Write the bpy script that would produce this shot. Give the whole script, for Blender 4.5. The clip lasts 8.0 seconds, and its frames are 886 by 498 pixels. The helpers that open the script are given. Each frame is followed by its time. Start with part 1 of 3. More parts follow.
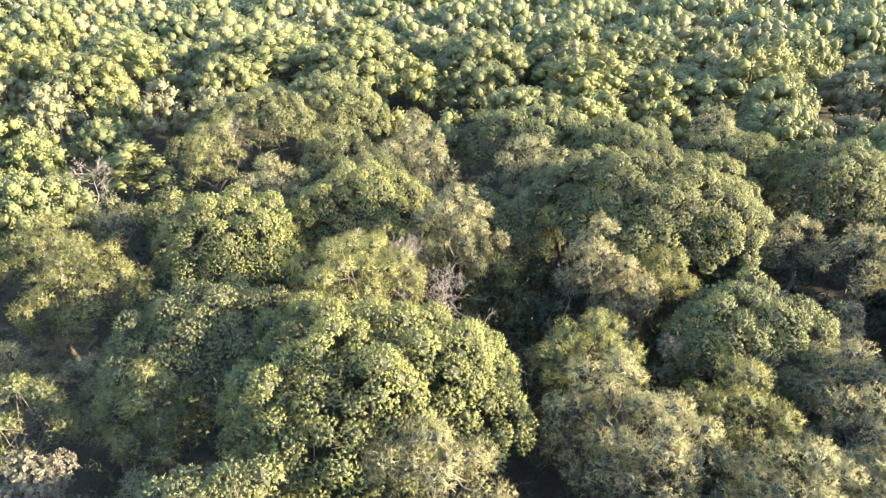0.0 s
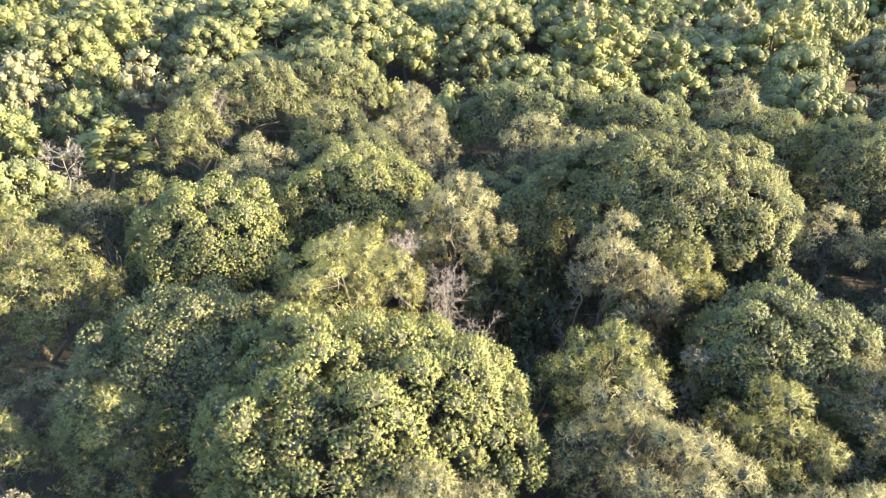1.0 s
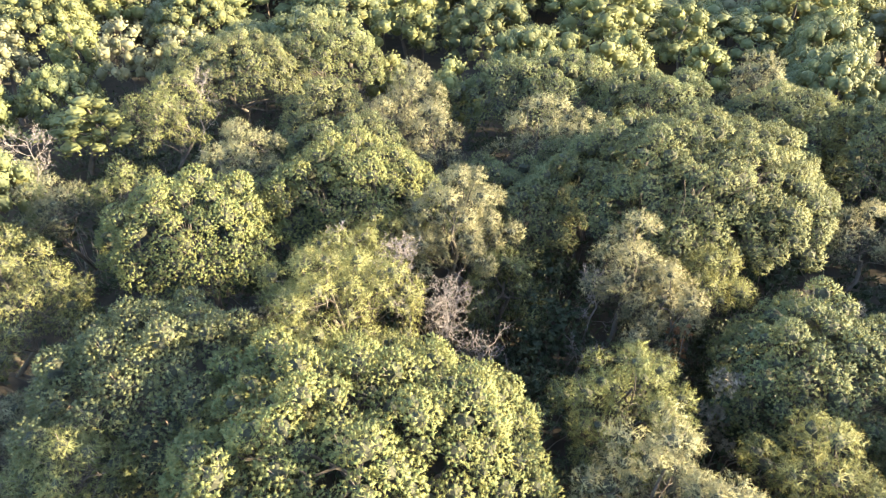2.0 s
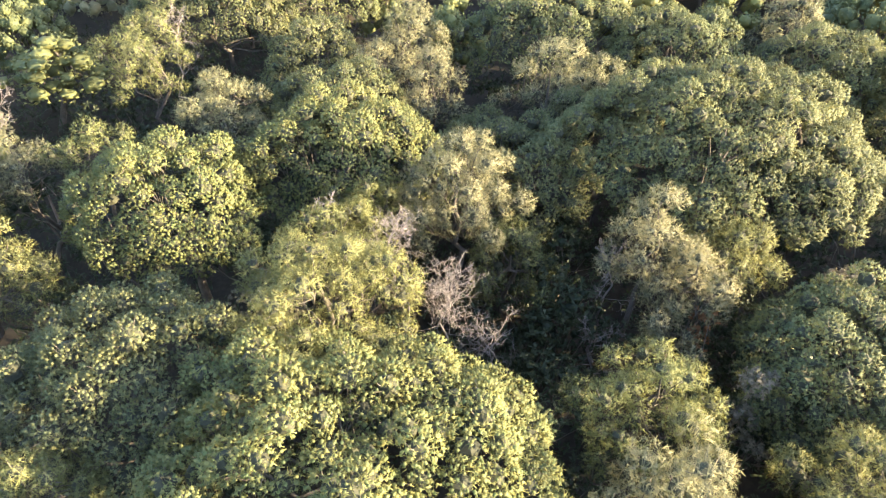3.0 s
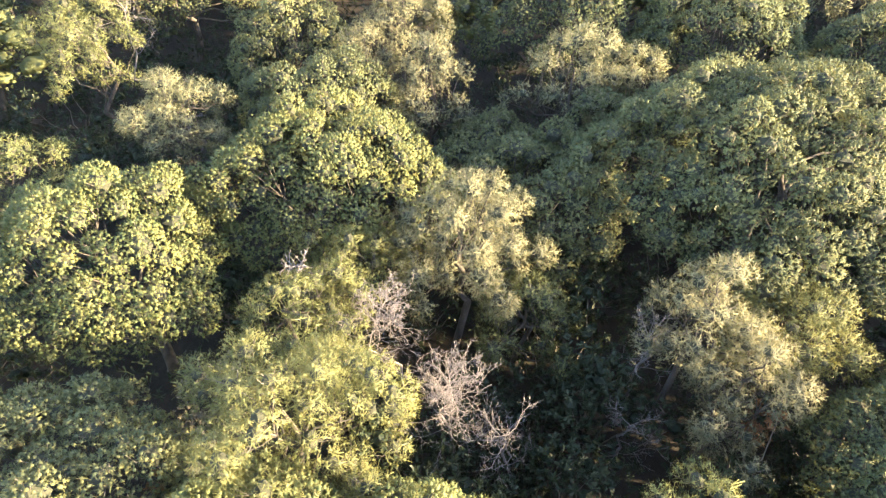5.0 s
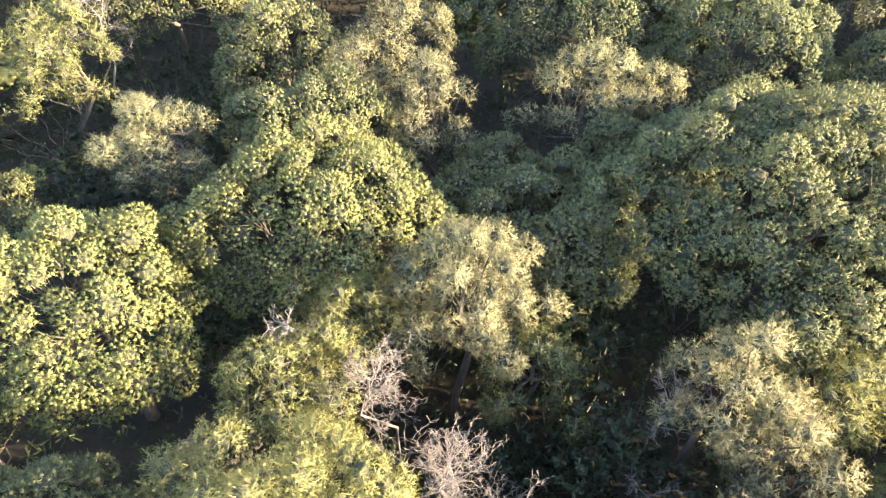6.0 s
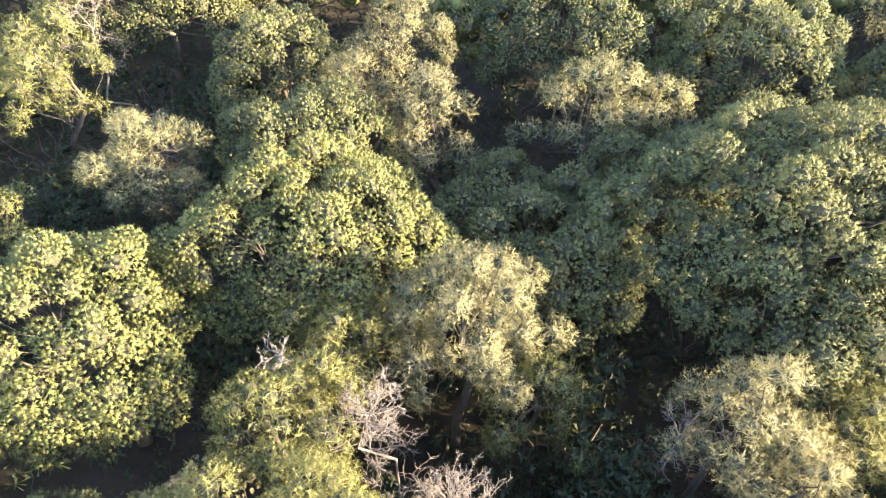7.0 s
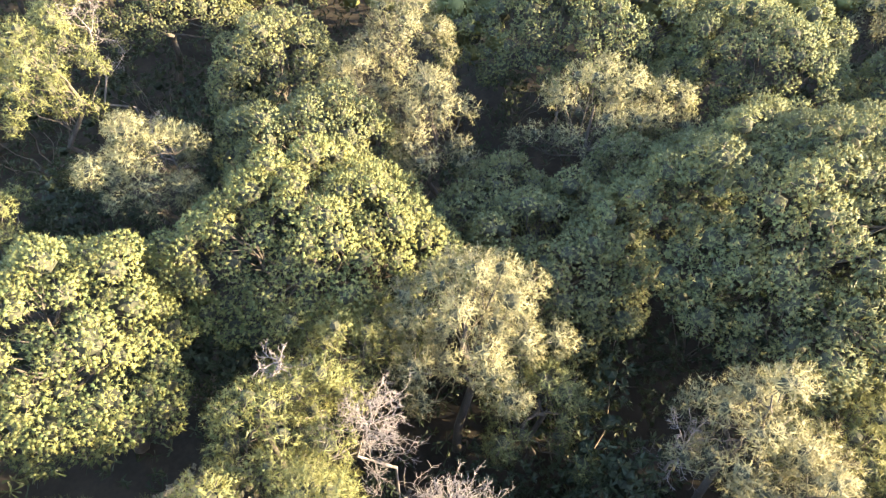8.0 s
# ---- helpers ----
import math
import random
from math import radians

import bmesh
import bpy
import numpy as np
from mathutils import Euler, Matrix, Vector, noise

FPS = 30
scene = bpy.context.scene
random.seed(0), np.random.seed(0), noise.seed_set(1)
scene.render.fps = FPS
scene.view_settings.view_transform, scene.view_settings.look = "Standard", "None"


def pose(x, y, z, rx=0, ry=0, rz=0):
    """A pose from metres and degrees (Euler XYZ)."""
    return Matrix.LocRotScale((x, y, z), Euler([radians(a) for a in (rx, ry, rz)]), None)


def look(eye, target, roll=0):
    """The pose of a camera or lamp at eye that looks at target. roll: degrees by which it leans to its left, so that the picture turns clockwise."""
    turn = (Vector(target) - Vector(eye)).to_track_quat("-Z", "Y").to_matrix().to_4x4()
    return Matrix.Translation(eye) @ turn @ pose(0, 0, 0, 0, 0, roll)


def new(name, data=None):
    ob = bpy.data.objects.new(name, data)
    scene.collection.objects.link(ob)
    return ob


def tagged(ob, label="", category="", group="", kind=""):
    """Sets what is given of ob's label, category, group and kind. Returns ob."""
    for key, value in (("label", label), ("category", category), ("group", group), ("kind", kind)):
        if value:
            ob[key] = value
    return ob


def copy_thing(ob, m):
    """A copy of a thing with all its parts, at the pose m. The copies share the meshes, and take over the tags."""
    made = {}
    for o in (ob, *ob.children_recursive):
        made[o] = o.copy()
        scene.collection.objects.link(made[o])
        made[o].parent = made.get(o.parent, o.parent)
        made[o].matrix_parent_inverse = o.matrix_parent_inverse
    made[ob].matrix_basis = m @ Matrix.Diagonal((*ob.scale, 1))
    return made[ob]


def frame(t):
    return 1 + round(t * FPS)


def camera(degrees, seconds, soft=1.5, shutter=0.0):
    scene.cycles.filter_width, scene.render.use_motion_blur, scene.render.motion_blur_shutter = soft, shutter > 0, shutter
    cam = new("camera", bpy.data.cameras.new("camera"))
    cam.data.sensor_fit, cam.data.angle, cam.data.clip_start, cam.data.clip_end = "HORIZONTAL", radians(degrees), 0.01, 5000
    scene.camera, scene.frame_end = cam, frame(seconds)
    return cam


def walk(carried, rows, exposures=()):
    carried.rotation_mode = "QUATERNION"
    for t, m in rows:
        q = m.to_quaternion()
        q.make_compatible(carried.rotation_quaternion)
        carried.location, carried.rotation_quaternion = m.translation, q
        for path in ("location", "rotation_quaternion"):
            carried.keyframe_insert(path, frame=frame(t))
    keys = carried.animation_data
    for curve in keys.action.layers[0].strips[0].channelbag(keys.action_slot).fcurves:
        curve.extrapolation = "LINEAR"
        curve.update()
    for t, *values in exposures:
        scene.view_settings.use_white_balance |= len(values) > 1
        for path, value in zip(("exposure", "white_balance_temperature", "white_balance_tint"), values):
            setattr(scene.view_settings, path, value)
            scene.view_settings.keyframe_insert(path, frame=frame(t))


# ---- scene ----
# ---- camera: a drone that glides forward over the canopy and tilts down ----
cam = camera(68.3, 8.0, soft=1.2)
METRES, EYE, TILT, LEAN, TURN = 18.0, 19.4, 0.0, 0.0, 0.0
ROWS = [
    (0.0, 0.0, 0.0, 0.0, -0.04, -27.54, 0.08),
    (0.5, 0.0, 0.0806, 0.0029, -0.02, -30.97, 0.1),
    (1.0, -0.0004, 0.1603, 0.0026, -0.0, -30.98, 0.09),
    (2.5, -0.0032, 0.3953, -0.0006, 0.04, -37.23, 0.12),
    (3.0, -0.0042, 0.4743, -0.0013, 0.06, -40.64, 0.12),
    (3.5, -0.0054, 0.5538, -0.0016, 0.09, -44.29, 0.13),
    (4.0, -0.0053, 0.6362, -0.0006, 0.12, -46.44, 0.15),
    (4.5, -0.0051, 0.7157, -0.0011, 0.12, -46.47, 0.15),
    (6.0, -0.0043, 0.9377, -0.0014, 0.2, -48.91, 0.15),
    (6.5, -0.0047, 0.9728, -0.0031, 0.23, -48.87, 0.14),
    (7.0, -0.0053, 0.9855, -0.0048, 0.24, -48.88, 0.15),
    (7.5, -0.0059, 0.9923, -0.0085, 0.25, -48.87, 0.14),
    (8.0, -0.0067, 0.9974, -0.0123, 0.27, -48.72, 0.14),
]
walk(cam, [(t, pose(0, 0, EYE, TILT, LEAN, TURN) @ pose(METRES * x, METRES * y, METRES * z, 90 + pitch, roll, yaw)) for t, x, y, z, yaw, pitch, roll in ROWS],
     exposures=((0.0, 3.2, 6280, 8), (1.2, 3.24, 6280, 8), (3.0, 3.27, 6560, 11), (4.5, 3.42, 6700, 12), (8.0, 3.46, 6650, 12)))

# ---- light: a low warm sun from the right, clear sky ----
SUN_TO = Vector((1.0, -0.16, 0.0)).normalized()
SUN_ELEV = radians(15.0)
sun_dir = Vector((SUN_TO.x * math.cos(SUN_ELEV), SUN_TO.y * math.cos(SUN_ELEV), math.sin(SUN_ELEV)))
world = bpy.data.worlds.new("sky")
scene.world = world
world.use_nodes = True
wt = world.node_tree
sky = wt.nodes.new("ShaderNodeTexSky")
sky.sky_type = "NISHITA"
sky.sun_disc = False
sky.sun_elevation = SUN_ELEV
sky.sun_rotation = math.atan2(SUN_TO.x, SUN_TO.y)
wt.links.new(sky.outputs[0], wt.nodes["Background"].inputs[0])
wt.nodes["Background"].inputs[1].default_value = 0.108
lamp = bpy.data.lights.new("sun", "SUN")
lamp.energy = 4.6
lamp.angle = radians(0.6)
lamp.color = (1.0, 0.80, 0.47)
sun = new("sun", lamp)
sun.matrix_world = look(sun_dir * 60, (0, 0, 0))

# ---- materials ----


def nodes_of(name):
    m = bpy.data.materials.new(name)
    m.use_nodes = True
    nt = m.node_tree
    nt.nodes.clear()
    return m, nt, nt.nodes.new("ShaderNodeOutputMaterial")


def ramp(nt, stops):
    r = nt.nodes.new("ShaderNodeValToRGB")
    el = r.color_ramp.elements
    while len(el) < len(stops):
        el.new(0.5)
    for e, (p, c) in zip(el, stops):
        e.position, e.color = p, (*c, 1)
    return r


def foliage(name, old, mid, young, glow, through_light=0.3, gloss=0.6):
    """Needles: each tuft has its own tone, each tree its own tint; some light passes through."""
    m, nt, out = nodes_of(name)
    n, l = nt.nodes, nt.links
    tone = n.new("ShaderNodeAttribute")
    tone.attribute_name = "tone"
    col = ramp(nt, [(0.0, old), (0.5, mid), (1.0, young)])
    l.new(tone.outputs["Fac"], col.inputs[0])
    co = n.new("ShaderNodeTexCoord")
    big = n.new("ShaderNodeTexNoise")
    big.inputs["Scale"].default_value = 0.7
    l.new(co.outputs["Object"], big.inputs["Vector"])
    info = n.new("ShaderNodeObjectInfo")
    val = n.new("ShaderNodeMapRange")
    val.inputs[1].default_value, val.inputs[2].default_value = 0.3, 0.7
    val.inputs[3].default_value, val.inputs[4].default_value = 0.75, 1.25
    l.new(big.outputs["Fac"], val.inputs[0])
    hue = n.new("ShaderNodeMapRange")
    hue.inputs[3].default_value, hue.inputs[4].default_value = 0.488, 0.508
    l.new(info.outputs["Random"], hue.inputs[0])
    hsv = n.new("ShaderNodeHueSaturation")
    l.new(hue.outputs[0], hsv.inputs["Hue"])
    l.new(val.outputs[0], hsv.inputs["Value"])
    l.new(col.outputs[0], hsv.inputs["Color"])
    b = n.new("ShaderNodeBsdfPrincipled")
    b.inputs["Roughness"].default_value = gloss
    b.inputs["Specular IOR Level"].default_value = 0.3
    l.new(hsv.outputs[0], b.inputs["Base Color"])
    fine = n.new("ShaderNodeTexNoise")
    fine.inputs["Scale"].default_value, fine.inputs["Detail"].default_value = 45, 3
    l.new(co.outputs["Object"], fine.inputs["Vector"])
    bp = n.new("ShaderNodeBump")
    bp.inputs["Strength"].default_value, bp.inputs["Distance"].default_value = 0.3, 0.02
    l.new(fine.outputs["Fac"], bp.inputs["Height"])
    l.new(bp.outputs[0], b.inputs["Normal"])
    t = n.new("ShaderNodeBsdfTranslucent")
    tint = n.new("ShaderNodeMix")
    tint.data_type = "RGBA"
    tint.inputs["Factor"].default_value = 0.5
    l.new(hsv.outputs[0], tint.inputs["A"])
    tint.inputs["B"].default_value = (*glow, 1)
    l.new(tint.outputs["Result"], t.inputs[0])
    mix = n.new("ShaderNodeMixShader")
    mix.inputs[0].default_value = through_light
    l.new(b.outputs[0], mix.inputs[1])
    l.new(t.outputs[0], mix.inputs[2])
    l.new(mix.outputs[0], out.inputs[0])
    return m


def rough(name, stops, scale, detail=6, bump=0.4, rgh=0.9, stretch=(1, 1, 1)):
    """Bark, dead wood and litter: noise at two scales with relief."""
    m, nt, out = nodes_of(name)
    n, l = nt.nodes, nt.links
    co = n.new("ShaderNodeTexCoord")
    mp = n.new("ShaderNodeMapping")
    mp.inputs["Scale"].default_value = stretch
    l.new(co.outputs["Object"], mp.inputs[0])
    a = n.new("ShaderNodeTexNoise")
    a.inputs["Scale"].default_value, a.inputs["Detail"].default_value = scale, detail
    l.new(mp.outputs[0], a.inputs["Vector"])
    c = n.new("ShaderNodeTexNoise")
    c.inputs["Scale"].default_value = scale * 7
    l.new(mp.outputs[0], c.inputs["Vector"])
    add = n.new("ShaderNodeMix")
    add.inputs["Factor"].default_value = 0.35
    l.new(a.outputs["Fac"], add.inputs["A"])
    l.new(c.outputs["Fac"], add.inputs["B"])
    col = ramp(nt, stops)
    l.new(add.outputs["Result"], col.inputs[0])
    b = n.new("ShaderNodeBsdfPrincipled")
    b.inputs["Roughness"].default_value = rgh
    l.new(col.outputs[0], b.inputs["Base Color"])
    bp = n.new("ShaderNodeBump")
    bp.inputs["Strength"].default_value = bump
    l.new(add.outputs["Result"], bp.inputs["Height"])
    l.new(bp.outputs[0], b.inputs["Normal"])
    l.new(b.outputs[0], out.inputs[0])
    return m


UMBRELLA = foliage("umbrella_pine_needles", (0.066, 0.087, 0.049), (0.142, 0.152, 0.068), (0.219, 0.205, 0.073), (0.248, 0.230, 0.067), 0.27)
# brighter, yellower copy of UMBRELLA: adds sunlit brightness to three crowns
GOLDEN = foliage("sunlit_umbrella_needles", (0.087, 0.116, 0.049), (0.177, 0.178, 0.070), (0.251, 0.232, 0.077), (0.269, 0.250, 0.067), 0.28)
PALE = foliage("pale_pine_needles", (0.130, 0.138, 0.087), (0.238, 0.232, 0.142), (0.341, 0.318, 0.188), (0.290, 0.270, 0.149), 0.42)
YELLOW = foliage("yellow_green_needles", (0.099, 0.119, 0.055), (0.179, 0.189, 0.081), (0.237, 0.230, 0.091), (0.258, 0.240, 0.076), 0.34)
RUST = foliage("dry_brown_needles", (0.10, 0.05, 0.025), (0.18, 0.09, 0.04), (0.26, 0.15, 0.07), (0.24, 0.13, 0.05), 0.2)
GREY = foliage("grey_leaves", (0.09, 0.09, 0.07), (0.16, 0.145, 0.115), (0.25, 0.22, 0.17), (0.16, 0.14, 0.08), 0.2, 0.6)
# undergrowth: deep shade of the gaps is put into this leaf colour
SHADE = foliage("shaded_undergrowth_leaves", (0.020, 0.030, 0.018), (0.034, 0.046, 0.026), (0.05, 0.065, 0.036), (0.08, 0.10, 0.03), 0.2, 0.5)
BARK = rough("pine_bark", [(0.3, (0.035, 0.030, 0.027)), (0.5, (0.075, 0.063, 0.056)), (0.75, (0.13, 0.112, 0.10))], 5, 8, 0.8, 0.95, (1, 1, 0.35))
# inner crown: its dark colour stands in for shade between the tufts
INNER = rough("shaded_inner_needles", [(0.3, (0.024, 0.028, 0.018)), (0.7, (0.058, 0.058, 0.038))], 9, 5, 0.8)
TWIG = rough("grey_twig", [(0.3, (0.08, 0.064, 0.055)), (0.7, (0.18, 0.155, 0.135))], 6, 4, 0.3)
DEADWOOD = rough("bleached_dead_wood", [(0.3, (0.12, 0.104, 0.11)), (0.55, (0.19, 0.166, 0.168)), (0.8, (0.28, 0.25, 0.25))], 4, 6, 0.4)
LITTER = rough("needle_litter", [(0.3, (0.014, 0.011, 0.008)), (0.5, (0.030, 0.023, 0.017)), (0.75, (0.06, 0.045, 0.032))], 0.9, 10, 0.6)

# ---- geometry helpers ----
rng = np.random.default_rng(7)


def unit(v):
    return v / np.maximum(np.linalg.norm(v, axis=-1, keepdims=True), 1e-9)


def tri_mesh(name, verts, tris, material, tone=None, smooth=False):
    me = bpy.data.meshes.new(name)
    verts = np.asarray(verts, np.float32)
    tris = np.asarray(tris, np.int32)
    me.vertices.add(len(verts))
    me.vertices.foreach_set("co", verts.ravel())
    me.loops.add(len(tris) * 3)
    me.loops.foreach_set("vertex_index", tris.ravel())
    me.polygons.add(len(tris))
    me.polygons.foreach_set("loop_start", np.arange(len(tris), dtype=np.int32) * 3)
    me.polygons.foreach_set("use_smooth", np.full(len(tris), smooth))
    if tone is not None:
        tone = np.asarray(tone, np.float32)
        me.attributes.new("tone", "FLOAT", "POINT").data.foreach_set("value", np.ascontiguousarray(tone[:, 0]))
        if smooth:
            me.attributes.new("custom_normal", "FLOAT_VECTOR", "POINT").data.foreach_set("vector", np.ascontiguousarray(tone[:, 1:]).ravel())
    me.update(calc_edges=True)
    me.materials.append(material)
    return me


def part(name, me, parent, label="", kind=""):
    ob = new(name, me)
    ob.parent = parent
    return tagged(ob, label, kind=kind)


def thing(name, x, y, label, category, group="", z=0.0):
    ob = new(name)
    ob.location = (x, y, z)
    return tagged(ob, label, category, group)


def sphere_dirs(n, r):
    return unit(r.normal(size=(n, 3)))


# a shoot's dense heart: a small six-sided dome
DOME = np.array([(math.cos(i * math.pi / 3), math.sin(i * math.pi / 3), -0.25) for i in range(6)] + [(0, 0, 1.25)])
DOME_FACES = np.array([(i, (i + 1) % 6, 6) for i in range(6)])


def tufts(centres, axes, r, blades, length, width, spread, loose=0.5, core=0.0, ball_like=False):
    """Needle brushes: blades radiate from each shoot about its axis, every other one fanning out, round a dense heart.
    Returns vertices, triangles, and tones with normals."""
    n = len(centres)
    c = np.repeat(centres, blades, 0)
    a = np.repeat(axes, blades, 0)
    d = unit(a * (1 - spread) + sphere_dirs(n * blades, r) * spread)
    side = unit(np.cross(d, a) + loose * sphere_dirs(n * blades, r))
    big = r.uniform(0.75, 1.25, n)
    ln = (np.repeat(big, blades) * r.uniform(0.85 if ball_like else 0.7, 1.08, n * blades) * length)[:, None]
    base = c - a * (length * 0.25) + a * (r.uniform(0, 0.5, n * blades)[:, None] * length)
    w = width * r.uniform(0.7, 1.3, n * blades)[:, None] * 0.5
    fan = (r.random(n * blades) < 0.55)[:, None]
    near, far = np.where(fan, base + d * ln, base), np.where(fan, base, base + d * ln)
    v = np.stack([near - side * w, near + side * w, far], 1).reshape(-1, 3)
    t = np.arange(len(v)).reshape(-1, 3)
    away = (np.cross(side, far - near) * a).sum(1) < 0
    t[away] = t[away][:, ::-1]
    own = r.beta(3.5, 3.5, n)
    tone = np.clip(np.repeat(own, blades) + r.normal(0, 0.05 if ball_like else 0.1, n * blades), 0, 1)
    extra = np.repeat(np.column_stack([tone, unit(0.45 * d + 0.9 * a) if ball_like else unit(0.7 * d + 0.9 * a)]), 3, 0)
    if core == 0:
        return v, t, extra
    u = unit(np.cross(axes, sphere_dirs(n, r)))
    w = np.cross(axes, u)
    size = (big * length * core)[:, None, None] * r.uniform(0.7, 1.25, (n, 7, 1))
    out = DOME[None, :, :1] * u[:, None] + DOME[None, :, 1:2] * w[:, None] + DOME[None, :, 2:] * axes[:, None]
    hv = (centres[:, None] + out * size).reshape(-1, 3)
    ht = (DOME_FACES[None] + (np.arange(n) * 7)[:, None, None]).reshape(-1, 3)
    hn = unit(0.75 * out + 0.75 * axes[:, None]).reshape(-1, 3)
    hx = np.column_stack([np.clip(np.repeat(own, 7) - 0.22 + r.normal(0, 0.06, n * 7), 0, 1), hn])
    return np.concatenate([v, hv]), np.concatenate([t, ht + len(v)]), np.concatenate([extra, hx])


def tube(path, r0, r1, sides=5):
    """A tapered branch along a path."""
    p = np.asarray(path, float)
    k = len(p)
    tan = unit(np.gradient(p, axis=0))
    ref = np.array([0.31, 0.95, 0.05]) if abs(tan[0, 2]) > 0.7 else np.array([0.0, 0.0, 1.0])
    u = unit(np.cross(tan, ref))
    w = np.cross(tan, u)
    ang = np.linspace(0, 2 * np.pi, sides, endpoint=False)
    rad = np.linspace(r0, r1, k)[:, None, None]
    ring = p[:, None] + rad * (u[:, None] * np.cos(ang)[None, :, None] + w[:, None] * np.sin(ang)[None, :, None])
    v = ring.reshape(-1, 3)
    t = []
    for i in range(k - 1):
        for j in range(sides):
            a, b = i * sides + j, i * sides + (j + 1) % sides
            t += [(a, b, a + sides), (b, b + sides, a + sides)]
    return v, np.array(t)


def joined(pieces):
    vs, ts, off = [], [], 0
    for v, t in pieces:
        vs.append(v)
        ts.append(t + off)
        off += len(v)
    return np.concatenate(vs), np.concatenate(ts)


def bent(a, b, r, sag=0.1, k=5):
    """A crooked line from a to b."""
    a, b = np.asarray(a, float), np.asarray(b, float)
    s = np.linspace(0, 1, k)[:, None]
    ln = np.linalg.norm(b - a)
    wob = r.normal(size=(k, 3)) * ln * 0.045
    wob[0] = wob[-1] = 0
    return a + (b - a) * s + wob - np.array([0, 0, 1.0]) * sag * ln * np.sin(np.pi * s)


def apart_points(n, gap, r, draw):
    """Up to n drawn points that keep a gap between each other."""
    got = np.zeros((n, 3))
    k = 0
    for _ in range(n * 14):
        p = draw(r)
        if k == 0 or ((got[:k] - p) ** 2).sum(1).min() > gap * gap:
            got[k] = p
            k += 1
            if k >= n:
                break
    return got[:k]


def even_dirs(n, r):
    """Directions spread evenly over the sphere, turned and jittered."""
    i = np.arange(n) + 0.5
    z = 1 - 2 * i / n
    turn = i * 2.39996 + r.uniform(0, 6.28)
    q = np.sqrt(1 - z * z)
    m = np.array(Euler(r.uniform(0, 6.28, 3)).to_matrix())
    return unit(np.stack([q * np.cos(turn), q * np.sin(turn), z], 1) @ m.T + r.normal(0, 0.07, (n, 3)))


def lobe_tufts(lobes, rho, normals, r, per_area, up, reach, deep=0.84):
    """Shoots over the outer faces of rounded lobes, none buried in a neighbour."""
    cs, ax = [], []
    for p, q, nrm in zip(lobes, rho, normals):
        d = even_dirs(max(6, int(4 * np.pi * q * q * per_area)), r)
        d = d[(d @ nrm) > 0.55 - reach]
        c = p + d * q * r.uniform(deep, 1.10, len(d))[:, None]
        by = np.linalg.norm(lobes - p, axis=1) < q + 1.2
        dist = np.linalg.norm(c[:, None] - lobes[None, by], axis=2) / rho[None, by]
        keep = (dist < 0.78).sum(1) < 1
        cs.append(c[keep])
        ax.append(unit(d[keep] + np.array([0, 0, up])))
    return np.concatenate(cs), np.concatenate(ax)


def ball(steps):
    """Vertices and triangles of a small round body."""
    bm = bmesh.new()
    bmesh.ops.create_icosphere(bm, subdivisions=steps, radius=1.0)
    v = np.array([p.co[:] for p in bm.verts])
    t = np.array([[p.index for p in f.verts] for f in bm.faces])
    bm.free()
    return v, t


CORE = ball(1)


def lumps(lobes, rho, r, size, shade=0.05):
    """The dense foliage within each lobe, an uneven mass just beneath the shoots. A low shade tones it dark like a
    shaded inside.
    """
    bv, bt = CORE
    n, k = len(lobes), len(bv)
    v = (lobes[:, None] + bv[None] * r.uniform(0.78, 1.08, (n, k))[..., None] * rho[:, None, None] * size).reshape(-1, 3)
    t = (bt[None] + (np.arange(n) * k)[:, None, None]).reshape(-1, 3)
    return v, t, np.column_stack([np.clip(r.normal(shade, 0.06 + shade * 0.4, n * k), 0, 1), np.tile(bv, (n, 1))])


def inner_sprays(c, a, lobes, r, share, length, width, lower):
    """Needles a little deeper in the crown, under the outer shoots, toned darker to look shaded."""
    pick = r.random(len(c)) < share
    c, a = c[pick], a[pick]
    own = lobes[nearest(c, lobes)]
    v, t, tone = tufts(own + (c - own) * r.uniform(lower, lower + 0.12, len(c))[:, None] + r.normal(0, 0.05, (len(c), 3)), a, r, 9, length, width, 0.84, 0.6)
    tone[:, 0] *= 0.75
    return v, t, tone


def nearest(c, lobes):
    """For each point, the lobe that it belongs to."""
    return np.concatenate([np.argmin(((q[:, None] - lobes[None]) ** 2).sum(2), axis=1) for q in np.array_split(c, max(1, len(c) // 500))])


def needles(parts_of):
    """Several (vertices, triangles, tones) as one."""
    v, t = joined([(a, b) for a, b, _ in parts_of])
    return v, t, np.concatenate([c for _, _, c in parts_of])


# ---- the kinds of trees ----


